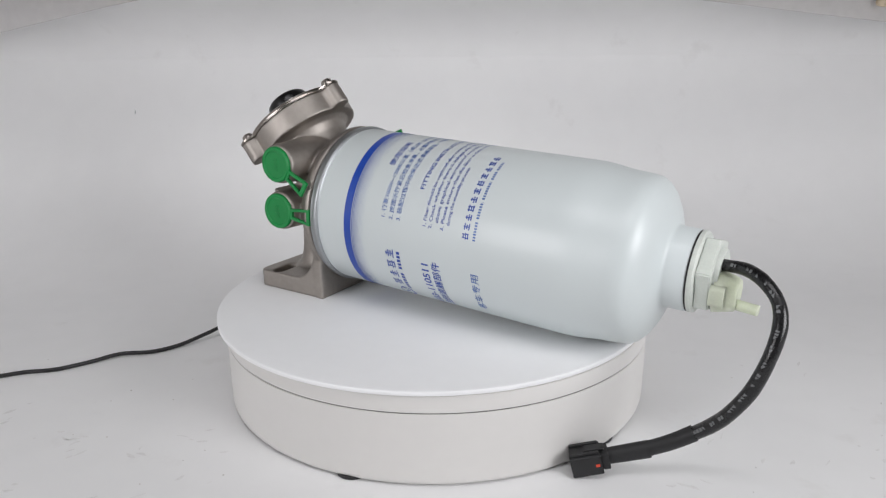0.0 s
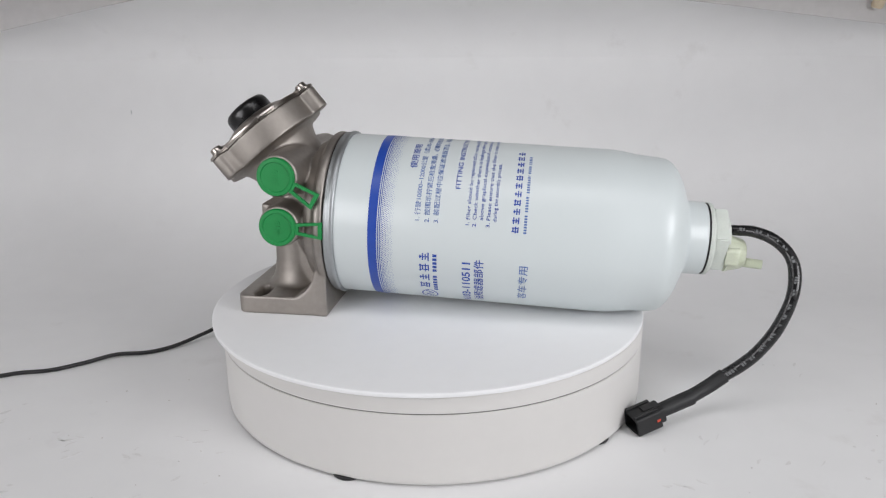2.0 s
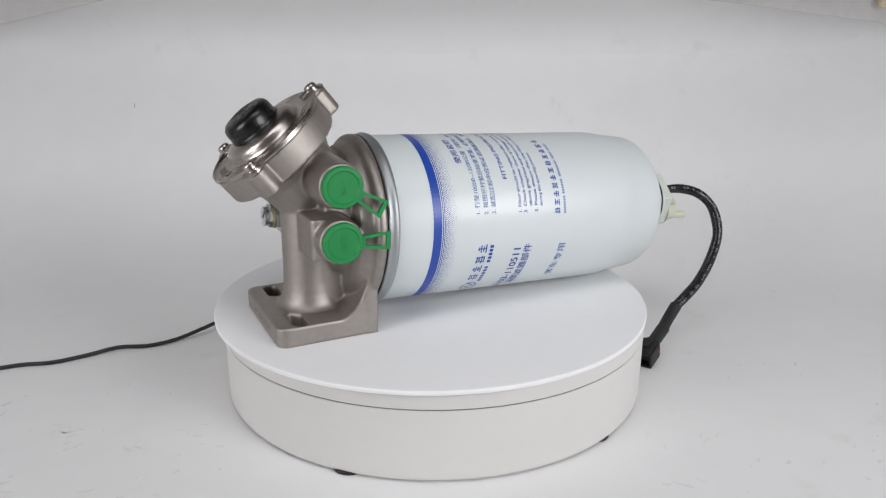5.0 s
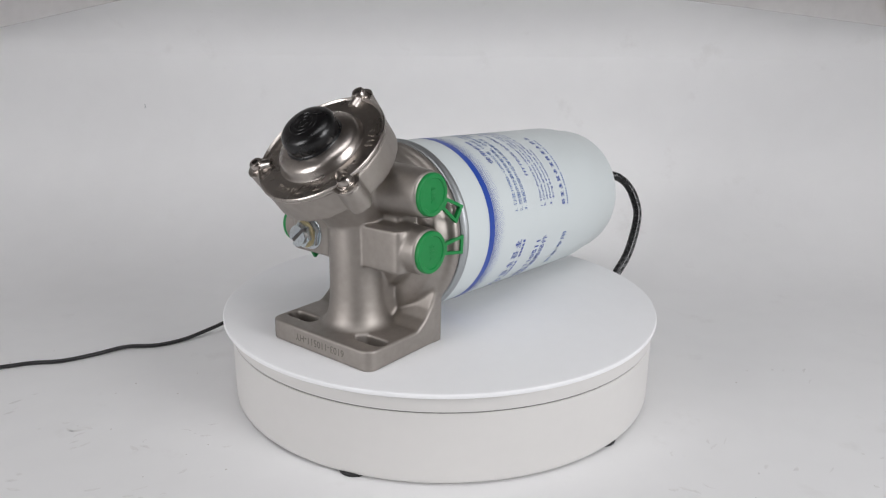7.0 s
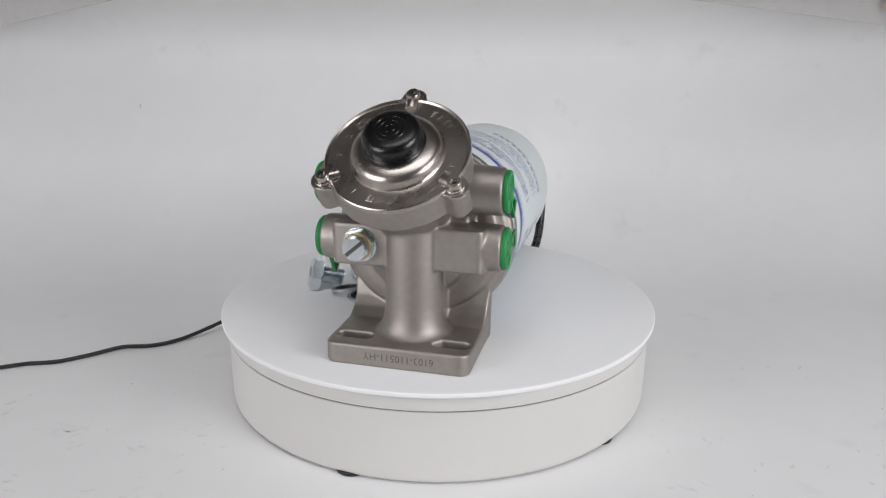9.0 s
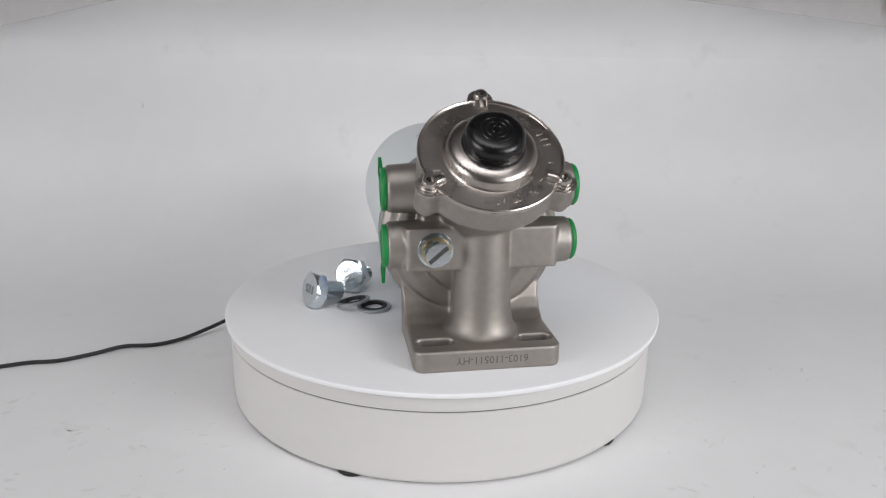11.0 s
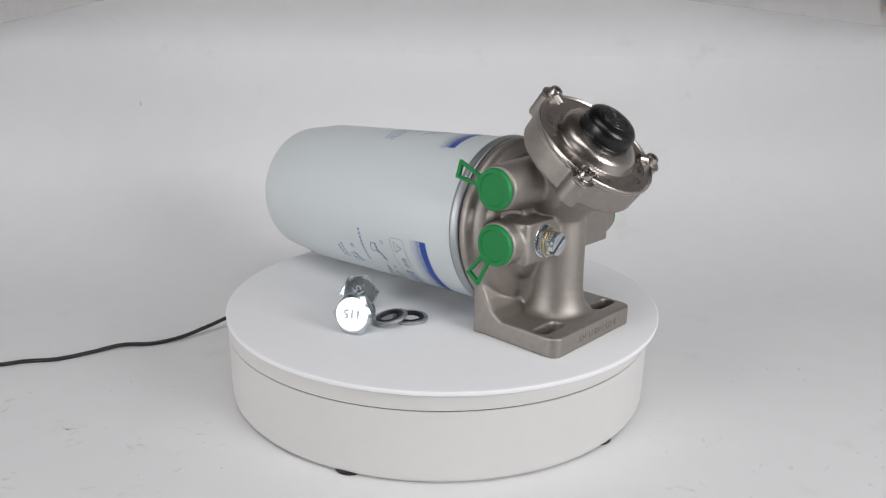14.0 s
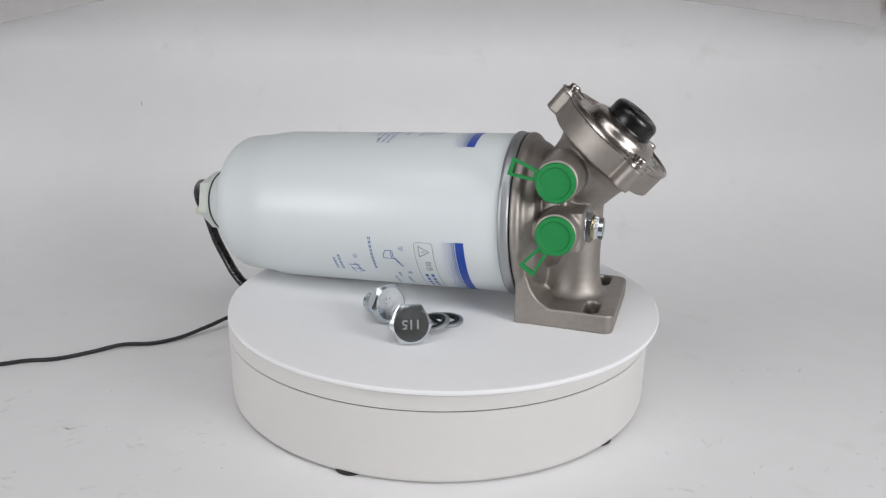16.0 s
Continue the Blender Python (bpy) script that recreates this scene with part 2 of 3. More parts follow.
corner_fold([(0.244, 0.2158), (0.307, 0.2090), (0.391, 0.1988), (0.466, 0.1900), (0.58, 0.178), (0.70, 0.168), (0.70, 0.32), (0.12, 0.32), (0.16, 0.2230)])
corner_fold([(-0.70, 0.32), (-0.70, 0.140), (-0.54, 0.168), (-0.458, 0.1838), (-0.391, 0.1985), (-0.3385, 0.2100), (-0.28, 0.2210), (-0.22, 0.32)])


def build_hair():
    bm = bmesh.new()
    tube(bm, [(-0.3500, 0.3690, 0.0925), (-0.3494, 0.3692, 0.0950), (-0.3498, 0.3702, 0.0985)], [0.0003, 0.0005, 0.0003], 6, 3)
    return tagged(part("stray_fibre", bm, INK), "tiny dark fibre stuck to the white sheet", "fibre")


build_hair()


def build_specks():
    """Dust and small scuffs on the floor of the sheet."""
    rng = random.Random(11)
    bm = bmesh.new()
    for i in range(30):
        x, y = (rng.uniform(-0.33, -0.06), rng.uniform(-0.24, 0.03)) if i < 20 else (rng.uniform(0.1, 0.4), rng.uniform(-0.2, 0.12))
        if math.hypot(x, y) < 0.152:
            continue
        r, a = rng.uniform(0.0003, 0.0007), rng.uniform(0, 3)
        slab(bm, [(r * math.cos(k), r * math.sin(k) * rng.uniform(0.5, 1)) for k in (j * math.tau / 7 for j in range(7))], 0, 0.0003,
             pose(x, y, FLOOR - 0.0001, 0, 0, math.degrees(a)))
    tagged(part("dust_specks", bm, DUST, smooth=False), "small grey dust specks on the white sheet", "dust", kind="stuff")
    bm = bmesh.new()
    for i in range(150):
        # scuffs gather in front of the turntable's left half, in small bundles of the same direction
        if i % 5 == 0:
            cx, cy = (rng.uniform(-0.30, -0.03), rng.uniform(-0.215, -0.05)) if i < 110 else (rng.uniform(0.12, 0.34), rng.uniform(-0.2, 0.0))
            way = rng.uniform(-40, 60)
        x, y = cx + rng.gauss(0, 0.014), cy + rng.gauss(0, 0.009)
        if math.hypot(x, y) < 0.160:
            continue
        long, w, bow = rng.uniform(0.002, 0.009), rng.uniform(0.0003, 0.0011), rng.uniform(-0.0012, 0.0012)
        mid = [(long * (k / 6 - 0.5), bow * (1 - (k / 3 - 1) ** 2)) for k in range(7)]
        wide = [w * (0.25 + math.sin(k / 6 * math.pi)) * rng.uniform(0.7, 1.2) for k in range(7)]
        edge = [(u, v + h) for (u, v), h in zip(mid, wide)] + [(u, v - h) for (u, v), h in zip(mid[::-1], wide[::-1])]
        slab(bm, edge, 0, 0.00015, pose(x, y, FLOOR - 0.00005, 0, 0, way + rng.gauss(0, 14)))
    tagged(part("floor_scuffs", bm, SCUFF, smooth=False), "faint grey scuff marks on the white sheet", "scuffs", kind="stuff")


build_specks()


def build_clip():
    bm = bmesh.new()
    lathe(bm, rounded(-0.012, 0.012, 0.006, 0.003), pose(0.4635, 0.290, 0.2160, 12, 8), 20)
    return tagged(part("wooden_clip", bm, BEIGE), "small beige wooden clip at the tent's upper corner", "clip")


build_clip()


# ---- turntable ----
def build_turntable():
    t = thing("turntable", pose(0, 0, FLOOR), "round off-white plastic turntable with a thin dark seam", "turntable")
    up = pose(0, 0, -FLOOR)
    bm = bmesh.new()
    lathe(bm, [(-0.0582, 0), (-0.0582, 0.1450), (-0.0579, 0.1462), (-0.0570, 0.1468), (-0.055, 0.1470), (-0.0150, 0.1470), (-0.0147, 0.1466), (-0.0147, 0)], up, 128)
    part("base_shell", bm, SHELL, t)
    # no gasket: a nearly flush dark ring paints the seam's shade
    bm = bmesh.new()
    lathe(bm, [(-0.0150, 0), (-0.0150, 0.1464), (-0.0139, 0.1464), (-0.0139, 0)], up, 96)
    part("seam_shade", bm, GAP, t, "dark ring painted as the shade in the seam")
    bm = bmesh.new()
    lathe(bm, [(-0.0140, 0), (-0.0140, 0.1467), (-0.0137, 0.1471), (-0.0130, 0.1471), (-0.0052, 0.1471), (-0.0040, 0.1467), (-0.0031, 0.1452), (-0.0030, 0)],
          Matrix(), 128)
    plate = part("platter", bm, SHELL, t, "off-white turning rim")
    for x, y in ((-0.049, -0.1290), (0.098, -0.0955), (0.046, 0.129), (-0.098, 0.0955)):
        bm = bmesh.new()
        lathe(bm, rounded(-0.0598, -0.0575, 0.010, 0.0008), up @ pose(x, y, 0), 20)
        part("foot", bm, RUBBER, t, "black rubber foot")
    bm = bmesh.new()
    lathe(bm, rounded(0, 0.012, 0.0045, 0.0008), up @ along((-0.129, 0.0665, -0.044), (-0.885, 0.456, 0.08)), 16)
    part("cord_boot", bm, RUBBER, t)
    return t, plate


turntable, platter = build_turntable()


def build_disc():
    bm = bmesh.new()
    lathe(bm, rounded(-0.003, 0.0, 0.150, 0.0008), Matrix(), 160)
    return tagged(part("acrylic_disc", bm, ACRYLIC), "thin round white acrylic sheet on the turntable", "disc")


disc = build_disc()


def build_power_cord():
    bm = bmesh.new()
    z = FLOOR + 0.0016
    tube(bm, [(-0.45, -0.055, z), (-0.40, -0.035, z), (-0.345, -0.012, z), (-0.3227, -0.0043, z), (-0.307, 0.002, z), (-0.2864, 0.006, z),
              (-0.2667, 0.0184, z), (-0.2479, 0.0304, z + 0.001), (-0.2258, 0.0362, z), (-0.2071, 0.0465, z + 0.001), (-0.190, 0.062, z + 0.004),
              (-0.170, 0.078, z + 0.0085), (-0.140, 0.0722, -0.0431)], 0.0016, 10)
    return tagged(part("power_cord", bm, CORD), "thin black power cord lying on the white sheet", "cord")


power_cord = build_power_cord()

# ---- the fuel filter; x runs along its can towards the pump head ----
ALONG, ASIDE = 6.31, 0.0078
CAN = Matrix.Translation((0, 0, 0.0600)) @ Matrix.Rotation(-math.atan(0.048), 4, "Y")
CAN_Z = CAN @ Matrix(((0, 0, 1, 0), (1, 0, 0, 0), (0, 1, 0, 0), (0, 0, 0, 1)))
R = 0.0541
REST = pose(0, 0, 0, 0, 0, ALONG) @ pose(0, ASIDE, 0)
filt = thing("fuel_filter", REST, "white fuel filter can with cast metal pump head and black cable", "fuel filter")


def wrap(name, pts, faces, x, phi, mat, parent, label="", lift=0.00012):
    """Lays flat print on the can: reading direction round the can from phi degrees, its top towards the pump head."""
    bm = bmesh.new()
    vs = []
    for i, p in enumerate(pts):
        a = radians(phi) + p.x / R
        r = R + lift + (0.00002 if i >= len(pts) // 2 else 0.0)
        vs.append(bm.verts.new(CAN @ Vector((x + p.y, r * math.cos(a), r * math.sin(a)))))
    for f in faces:
        try:
            bm.faces.new([vs[i] for i in f])
        except ValueError:
            pass
    return part(name, bm, mat, parent, label, smooth=False)


def bars(rects):
    """Flat bars (start, end, low, high), cut into short steps so that they follow the can."""
    pts, faces = [], []
    for u0, u1, v0, v1 in rects:
        n = max(1, int((u1 - u0) / 0.003))
        k = len(pts)
        for i in range(n + 1):
            u = u0 + (u1 - u0) * i / n
            pts += [Vector((u, v0, 0)), Vector((u, v1, 0))]
        faces += [(k + 2 * i, k + 2 * i + 2, k + 2 * i + 3, k + 2 * i + 1) for i in range(n)]
    return pts, faces


def strokes(lines, w):
    """Open or closed lines drawn w wide, flat."""
    pts, faces = [], []
    for line in lines:
        for (ax, ay), (bx, by) in zip(line, line[1:]):
            d = Vector((bx - ax, by - ay))
            if d.length < 1e-9:
                continue
            n = max(1, int(d.length / 0.003))
            s = Vector((-d.y, d.x)).normalized() * w / 2
            k = len(pts)
            for i in range(n + 1):
                q = Vector((ax, ay)) + d * i / n
                pts += [Vector((*(q - s), 0)), Vector((*(q + s), 0))]
            faces += [(k + 2 * i, k + 2 * i + 2, k + 2 * i + 3, k + 2 * i + 1) for i in range(n)]
    return pts, faces


def build_can():
    bm = bmesh.new()
    prof = [(0.0560, 0), (0.0560, 0.0535), (0.0545, R), (-0.114, R), (-0.120, R - 0.0002), (-0.126, R - 0.0009), (-0.133, R - 0.0021),
            (-0.139, R - 0.0027), (-0.147, R - 0.0032), (-0.1525, R - 0.0040), (-0.1562, R - 0.0062), (-0.1595, R - 0.0100), (-0.1630, 0.0378),
            (-0.1655, 0.0314), (-0.1668, 0.0272), (-0.1678, 0.0250), (-0.1692, 0.0240), (-0.1795, 0.0238), (-0.1806, 0.0230), (-0.1806, 0)]
    lathe(bm, prof, CAN_Z, 128)
    body = part("can", bm, PAINT, filt, "glossy cool-white painted steel can with blue print", angle=50)
    bm = bmesh.new()
    lathe(bm, [(0.0535, 0.0530), (0.0540, 0.0550), (0.0548, 0.0556), (0.0562, 0.0558), (0.0575, 0.0552), (0.0585, 0.0549), (0.0600, 0.0549),
               (0.0606, 0.0543), (0.0606, 0.050), (0.0535, 0.050), (0.0535, 0.0530)], CAN_Z, 128)
    part("crimp_ring", bm, RING, filt, "grey steel crimped rim")
    bm = bmesh.new()
    lathe(bm, [(0.0600, 0.0), (0.0600, 0.0532), (0.0628, 0.0532), (0.0628, 0.0)], CAN_Z, 96)
    part("seal", bm, RUBBER, filt, "black sealing ring")
    # the blue band runs from 189 degrees under the can to 117 degrees on its back
    start, end = -171.0, 117.0
    long = radians(end - start) * R
    pts, faces = bars([(0, long, 0.0259, 0.0316)])
    wrap("blue_band", pts, faces, 0, start, BLUE, body, "solid blue printed band")
    lines = [(0, long, 0.0247, 0.0253), (0, long, 0.0236, 0.0241)]
    pts, faces = bars(lines)
    wrap("fine_line", pts, faces, 0, start, BLUE, body)
    dots = []
    for row in range(8):
        v = 0.0228 - row * 0.00098
        h = 0.00062 * (1 - row / 11)
        dots += [(u + 0.0006 * (row % 2), u + 0.0006 * (row % 2) + h, v - h / 2, v + h / 2) for u in np.arange(0, long, 0.00128)]
    pts, faces = bars(dots)
    tagged(wrap("halftone_dots", pts, faces, 0, start, BLUE, body), kind="stuff")

    def line(name, text, size, x, phi, mat=BLUE, wide=None, align="LEFT", weight=0.006):
        cjk = any(ord(c) > 0x2E80 for c in text)
        pts, faces = letters(text, size, align, 0.0 if cjk else weight)
        if cjk:  # a second, slightly shifted print makes the strokes heavier
            k, d = len(pts), size * weight * 2.5
            pts += [p + Vector((d, d * 0.6, 0.0)) for p in pts]
            faces += [tuple(i + k for i in f) for f in faces]
        if wide:
            k = wide / max(1e-6, max(p.x for p in pts) - min(p.x for p in pts))
            for p in pts:
                p.x *= k
        wrap(name, pts, faces, x, phi, mat, body)

    line("printed_heading", "使用说明", 0.0050, 0.0050, 48.0, wide=0.0245, weight=0.009)
    for x, text, wide in ((-0.0008, "1. 行驶10000~12000公里（或200~250小时），", 0.0845), (-0.0068, "2. 按图示拧紧后检查渗漏，必要时再次拧紧，", 0.083),
                          (-0.0125, "3. 装配过程中应保证滤清器清洁，不被污染，", 0.086)):
        line("printed_line", text, 0.0039, x, 11.0, PALE, wide)
    line("printed_heading", "FITTING INSTRUCTION", 0.0042, -0.0243, 34.5, wide=0.058, weight=0.014)
    for x, phi, text, wide in ((-0.0318, 10.5, "1. Filter should be replaced after running 10000~12000 km", 0.096),
                               (-0.0359, 10.5, "2. Check whether there is leakage after tightening as the", 0.096),
                               (-0.0400, 15.0, "above graphical expression,if necessary, tighten again", 0.092),
                               (-0.0443, 10.5, "3. Please ensure that the filter is clean and intact", 0.085),
                               (-0.0482, 14.5, "during the assembly process.", 0.0400)):
        line("printed_line", text, 0.0033, x, phi, BLUE, wide)
    # maker's name and marks, as plain shapes
    pts, faces = bars([(i * 0.00555 + d, i * 0.00555 + 0.0040 - d, v, v + 0.00075) for i in range(11) for d, v in
                       (((0.0, 0.0002), (0.0006, 0.0017), (0.0, 0.0032)) if i % 2 else ((0.0003, 0.0002), (0.0, 0.0017), (0.0009, 0.0032)))]
                      + [(i * 0.00555 + u, i * 0.00555 + u + 0.0006, 0.0003, 0.0044) for i in range(11) for u in ((0.0017,) if i % 3 else (0.0006, 0.0028))])
    wrap("maker_name", pts, faces, -0.0622, 8.5, BLUE, body)
    words = [(0, 0.0115), (0.0132, 0.0235), (0.0252, 0.0375), (0.0392, 0.0455), (0.0470, 0.0545)]
    pts, faces = bars([(a + i * 0.0017, min(b, a + i * 0.0017 + 0.0010), 0, 0.0018) for a, b in words for i in range(int((b - a) / 0.0017) + 1)])
    wrap("maker_name", pts, faces, -0.0668, 8.5, PALE, body)
    pts, faces = bars([(i * 0.0082 + d, i * 0.0082 + 0.0062 - d, v, v + 0.0008) for i in range(4) for d, v in
                       (((0.0, 0.0004), (0.0011, 0.0022), (0.0005, 0.0040), (0.0018, 0.0056)) if i % 2 else ((0.0006, 0.0004), (0.0, 0.0022), (0.0014, 0.0040), (0.0003, 0.0056)))]
                      + [(i * 0.0082 + u, i * 0.0082 + u + 0.0007, 0.0004, 0.0068) for i in range(4) for u in ((0.0028,) if i % 2 else (0.0012, 0.0044))])
    wrap("maker_name", pts, faces, -0.0080, -42.0, BLUE, body)
    pts, faces = bars([(i * 0.0028, i * 0.0028 + 0.0019, 0, 0.0026) for i in range(12) if i != 6])
    wrap("maker_name", pts, faces, -0.0125, -45.0, BLUE, body)
    ring = [(0.0065 * math.cos(i * math.tau / 32), 0.0050 * math.sin(i * math.tau / 32)) for i in range(33)]
    pts, faces = strokes([ring, [(-0.0045, -0.0036), (-0.001, 0.0025), (0.002, -0.0025), (0.0055, 0.0025)]], 0.0009)
    wrap("round_mark", pts, faces, -0.0065, -53.0, BLUE, body)
    line("part_number", "6103-110511", 0.0072, -0.0335, -61.0, wide=0.0437, weight=0.022)
    line("printed_heading", "油预滤器部件", 0.0066, -0.0415, -57.0, wide=0.0425, weight=0.012)
    line("printed_heading", "客车专用", 0.0062, -0.0690, -47.0, PALE, wide=0.031)
    # warning box and fitting sketches on the far side
    frame_line = [(u, v) for u, v in box_outline(0, 0.050, 0, 0.0128, 0.0022)]
    pts, faces = strokes([frame_line + frame_line[:1]], 0.0004)
    wrap("warning_box", pts, faces, -0.0026, 190.5, INK, body)
    pts, faces = strokes([[(0, 0), (0.0082, 0), (0.0041, 0.0072), (0, 0)], [(0.0041, 0.0020), (0.0041, 0.0046)]], 0.0006)
    turn = [Vector((p.x + 0.0022, p.y + 0.0030, 0)) for p in pts]
    wrap("warning_triangle", turn, faces, -0.0026, 191.0, INK, body)
    for text, size, u, v in (("敬告", 0.0048, 0.0140, 0.0062),):
        pts, faces = letters(text, size)
        wrap("warning_word", [Vector((p.x + u, p.y + v, 0)) for p in pts], faces, -0.0026, 191.0, INK, body)
    pts, faces = bars([(0.027 + (i % 4) * 0.005, 0.0305 + (i % 4) * 0.005, 0.0030 + i // 4 * 0.0042, 0.0052 + i // 4 * 0.0042) for i in range(8)])
    wrap("warning_word", pts, faces, -0.0026, 191.0, PALE, body)
    can_sketch = [(0.004, -0.008), (0.004, -0.014), (0.0085, -0.0165), (0.012, -0.0165), (0.0125, -0.008), (0.004, -0.008)]
    pts, faces = strokes([can_sketch, [(0.0035, -0.0095), (0.0125, -0.0095)], [(0.011, -0.0075), (0.019, -0.003), (0.021, -0.0012), (0.018, -0.002), (0.0115, -0.0066)]], 0.0006)
    pts = [p * 0.8 for p in pts]
    wrap("fitting_sketch", pts, faces, -0.0125, 195.0, PALE, body)
    pts, faces = strokes([[(0, 0), (0.009, 0.004), (0.008, -0.004)], [(0.003, -0.006), (0.003, 0.004)], [(0.006, -0.005), (0.014, -0.003)], [(0.006, 0.002), (0.012, 0.006), (0.012, 0.001)]], 0.0009)
    pts = [p * 0.8 for p in pts]
    wrap("fitting_sketch", pts, faces, -0.0495, 212.0, PALE, body)
    for x, phi, n in ((-0.0350, 188.0, 9), (-0.0610, 205.0, 5), (-0.0650, 208.0, 4), (-0.0235, 226.0, 4), (-0.0135, 225.0, 4), (-0.0190, 220, 2)):
        pts, faces = bars([(i * 0.0031, i * 0.0031 + 0.0022, j * 0.0011, j * 0.0011 + 0.0006) for i in range(n) for j in range(2)])
        wrap("sketch_caption", pts, faces, x, phi, PALE, body)
    for text, x, phi in (("①", -0.0135, 194.0), ("②", -0.0115, 217.0), ("③", -0.0485, 203.0)):
        pts, faces = letters(text, 0.0040)
        wrap("sketch_number", pts, faces, x, phi, PALE, body)
    return body


build_can()
NRM = Vector((0.63, 0, 0.7766)).normalized()
HEAD = along((0.1172, 0, 0.1195), NRM, (0, 1, 0))
EARS = (HEAD.inverted() @ Vector((0.0869, 0, 0.1464))).xy
EAR_TURN = math.atan2(EARS.y, EARS.x)
EAR_AT = [EAR_TURN + k * math.tau / 3 for k in range(3)]


def lobed(r, out, lobe):
    """A circle with three round ears."""
    pts = []
    for i in range(180):
        a = i * math.tau / 180
        best = r
        for e in EAR_AT:
            d = (a - e + math.pi) % math.tau - math.pi
            s = out * math.sin(d)
            if abs(s) < lobe and math.cos(d) > 0:
                best = max(best, out * math.cos(d) + math.sqrt(lobe * lobe - s * s))
        pts.append((best * math.cos(a), best * math.sin(a)))
    return pts


def build_casting():
    bm = bmesh.new()
    # foot plate with two slots, and the upright wall behind it
    plate = [(0.0645, -0.0425), *[(0.1272 - 0.007 + 0.007 * math.sin(a), s * (0.0422 - 0.007 + 0.007 * math.cos(a)))
             for s, turn in ((-1, 0), (1, 1)) for a in ((i / 5 if turn == 0 else 1 - i / 5) * math.pi / 2 for i in range(6))], (0.0645, 0.0425)]
    slab(bm, plate, 0.0, 0.0125, holes=[oblong(0.1120, y, 0.0047, 0.0115) for y in (-0.0285, 0.0290)])
    side = Matrix(((0, 0, 1, 0), (1, 0, 0, 0), (0, 1, 0, 0), (0, 0, 0, 1)))
    web = [(-0.0425, 0.0), (0.0425, 0.0), (0.0430, 0.030), (0.0440, 0.060), (0.0, 0.090), (-0.0440, 0.060), (-0.0430, 0.030)]
    slab(bm, web, 0.0640, 0.0712, side)
    # hollow between plate and wall
    hollow = [(0.0700, 0.010), (0.0920, 0.010), (0.0850, 0.0130), (0.0790, 0.0170), (0.0745, 0.0230), (0.0715, 0.0310), (0.0700, 0.034)]
    flat = Matrix(((1, 0, 0, 0), (0, 0, 1, 0), (0, 1, 0, 0), (0, 0, 0, 1)))
    slab(bm, hollow, -0.0424, 0.0424, flat)
    # flange and the bowl behind the ports
    lathe(bm, [(0.0614, 0), (0.0614, 0.0540), (0.0624, 0.0550), (0.0655, 0.0550), (0.0672, 0.0538), (0.0690, 0.0505), (0.0725, 0.0490), (0.0755, 0.0470),
               (0.0770, 0.0420), (0.0775, 0.0300), (0.0780, 0)], CAN_Z, 96)
    lathe(bm, [(0.076, 0), (0.076, 0.036), (0.084, 0.033), (0.094, 0.020), (0.096, 0)], CAN_Z, 64)
    # column
    lathe(bm, [(0.004, 0), (0.004, 0.0245), (0.0120, 0.0240), (0.0132, 0.0218), (0.0150, 0.0202), (0.0180, 0.0188), (0.0225, 0.0177), (0.0290, 0.0169), (0.0400, 0.0166), (0.085, 0.0165), (0.100, 0.0165), (0.100, 0)],
          pose(0.0945, 0.002, 0), 48)
    slab(bm, box_outline(0.0735, 0.095, -0.0140, 0.0180, 0.0025), 0.005, 0.075)
    # ports
    for y in (-1, 1):
        way = along((0.0885, 0, 0.0967), (0, y, 0))
        lathe(bm, [(0, 0), (0, 0.0158), (0.034, 0.0145), (0.0525, 0.0134), (0.0535, 0.0128), (0.0535, 0)], way, 40)
        way = along((0.0895, 0, 0.0642), (0, y, 0))
        lathe(bm, [(0, 0), (0, 0.0150), (0.030, 0.0143), (0.0525, 0.0134), (0.0535, 0.0128), (0.0535, 0)], way, 40)
        slab(bm, box_outline(0.086, 0.1045, min(0, y * 0.0445), max(0, y * 0.0445), 0.004), 0.0518, 0.0766)
    slab(bm, box_outline(0.075, 0.093, -0.034, 0.034, 0.003), 0.060, 0.098)
    # bell under the pump cover
    slab(bm, lobed(0.0385, 0.0405, 0.0068), -0.0165, -0.0008, HEAD)
    lathe(bm, [(-0.0480, 0), (-0.0480, 0.0230), (-0.0250, 0.0262), (-0.0195, 0.0285), (-0.0160, 0.0330), (-0.0140, 0.0330), (-0.0140, 0)], HEAD, 64)
    lathe(bm, [(-0.066, 0), (-0.064, 0.0130), (-0.050, 0.0215), (-0.044, 0.0235), (-0.044, 0)], HEAD, 48)
    ob = part("casting", bm, CAST, filt, "satin grey cast aluminium pump head with slotted foot")
    voxel = ob.modifiers.new("one_skin", "REMESH")
    voxel.mode, voxel.voxel_size, voxel.use_smooth_shade = "VOXEL", 0.00085, True
    soft = ob.modifiers.new("cast_edges", "SMOOTH")
    soft.factor, soft.iterations = 0.5, 7
    # stamped number on the foot's front edge, upside down
    pts, faces = letters("6103-110511-HY", 0.0062, "CENTER")
    mark = bmesh.new()
    k = 0.041 / (max(p.x for p in pts) - min(p.x for p in pts))
    vs = [mark.verts.new((0.12722, 0.002 - p.x * k, 0.0085 - p.y)) for p in pts]
    for f in faces:
        mark.faces.new([vs[i] for i in f])
    part("stamped_number", mark, ETCH, ob, "engraved number", smooth=False)
    bm = bmesh.new()
    lathe(bm, rounded(0, 0.0012, 0.0022, 0.0004), along((0.0708, -0.0335, 0.030), (1, 0, 0)), 16)
    part("casting_pip", bm, CAST, ob)


build_casting()


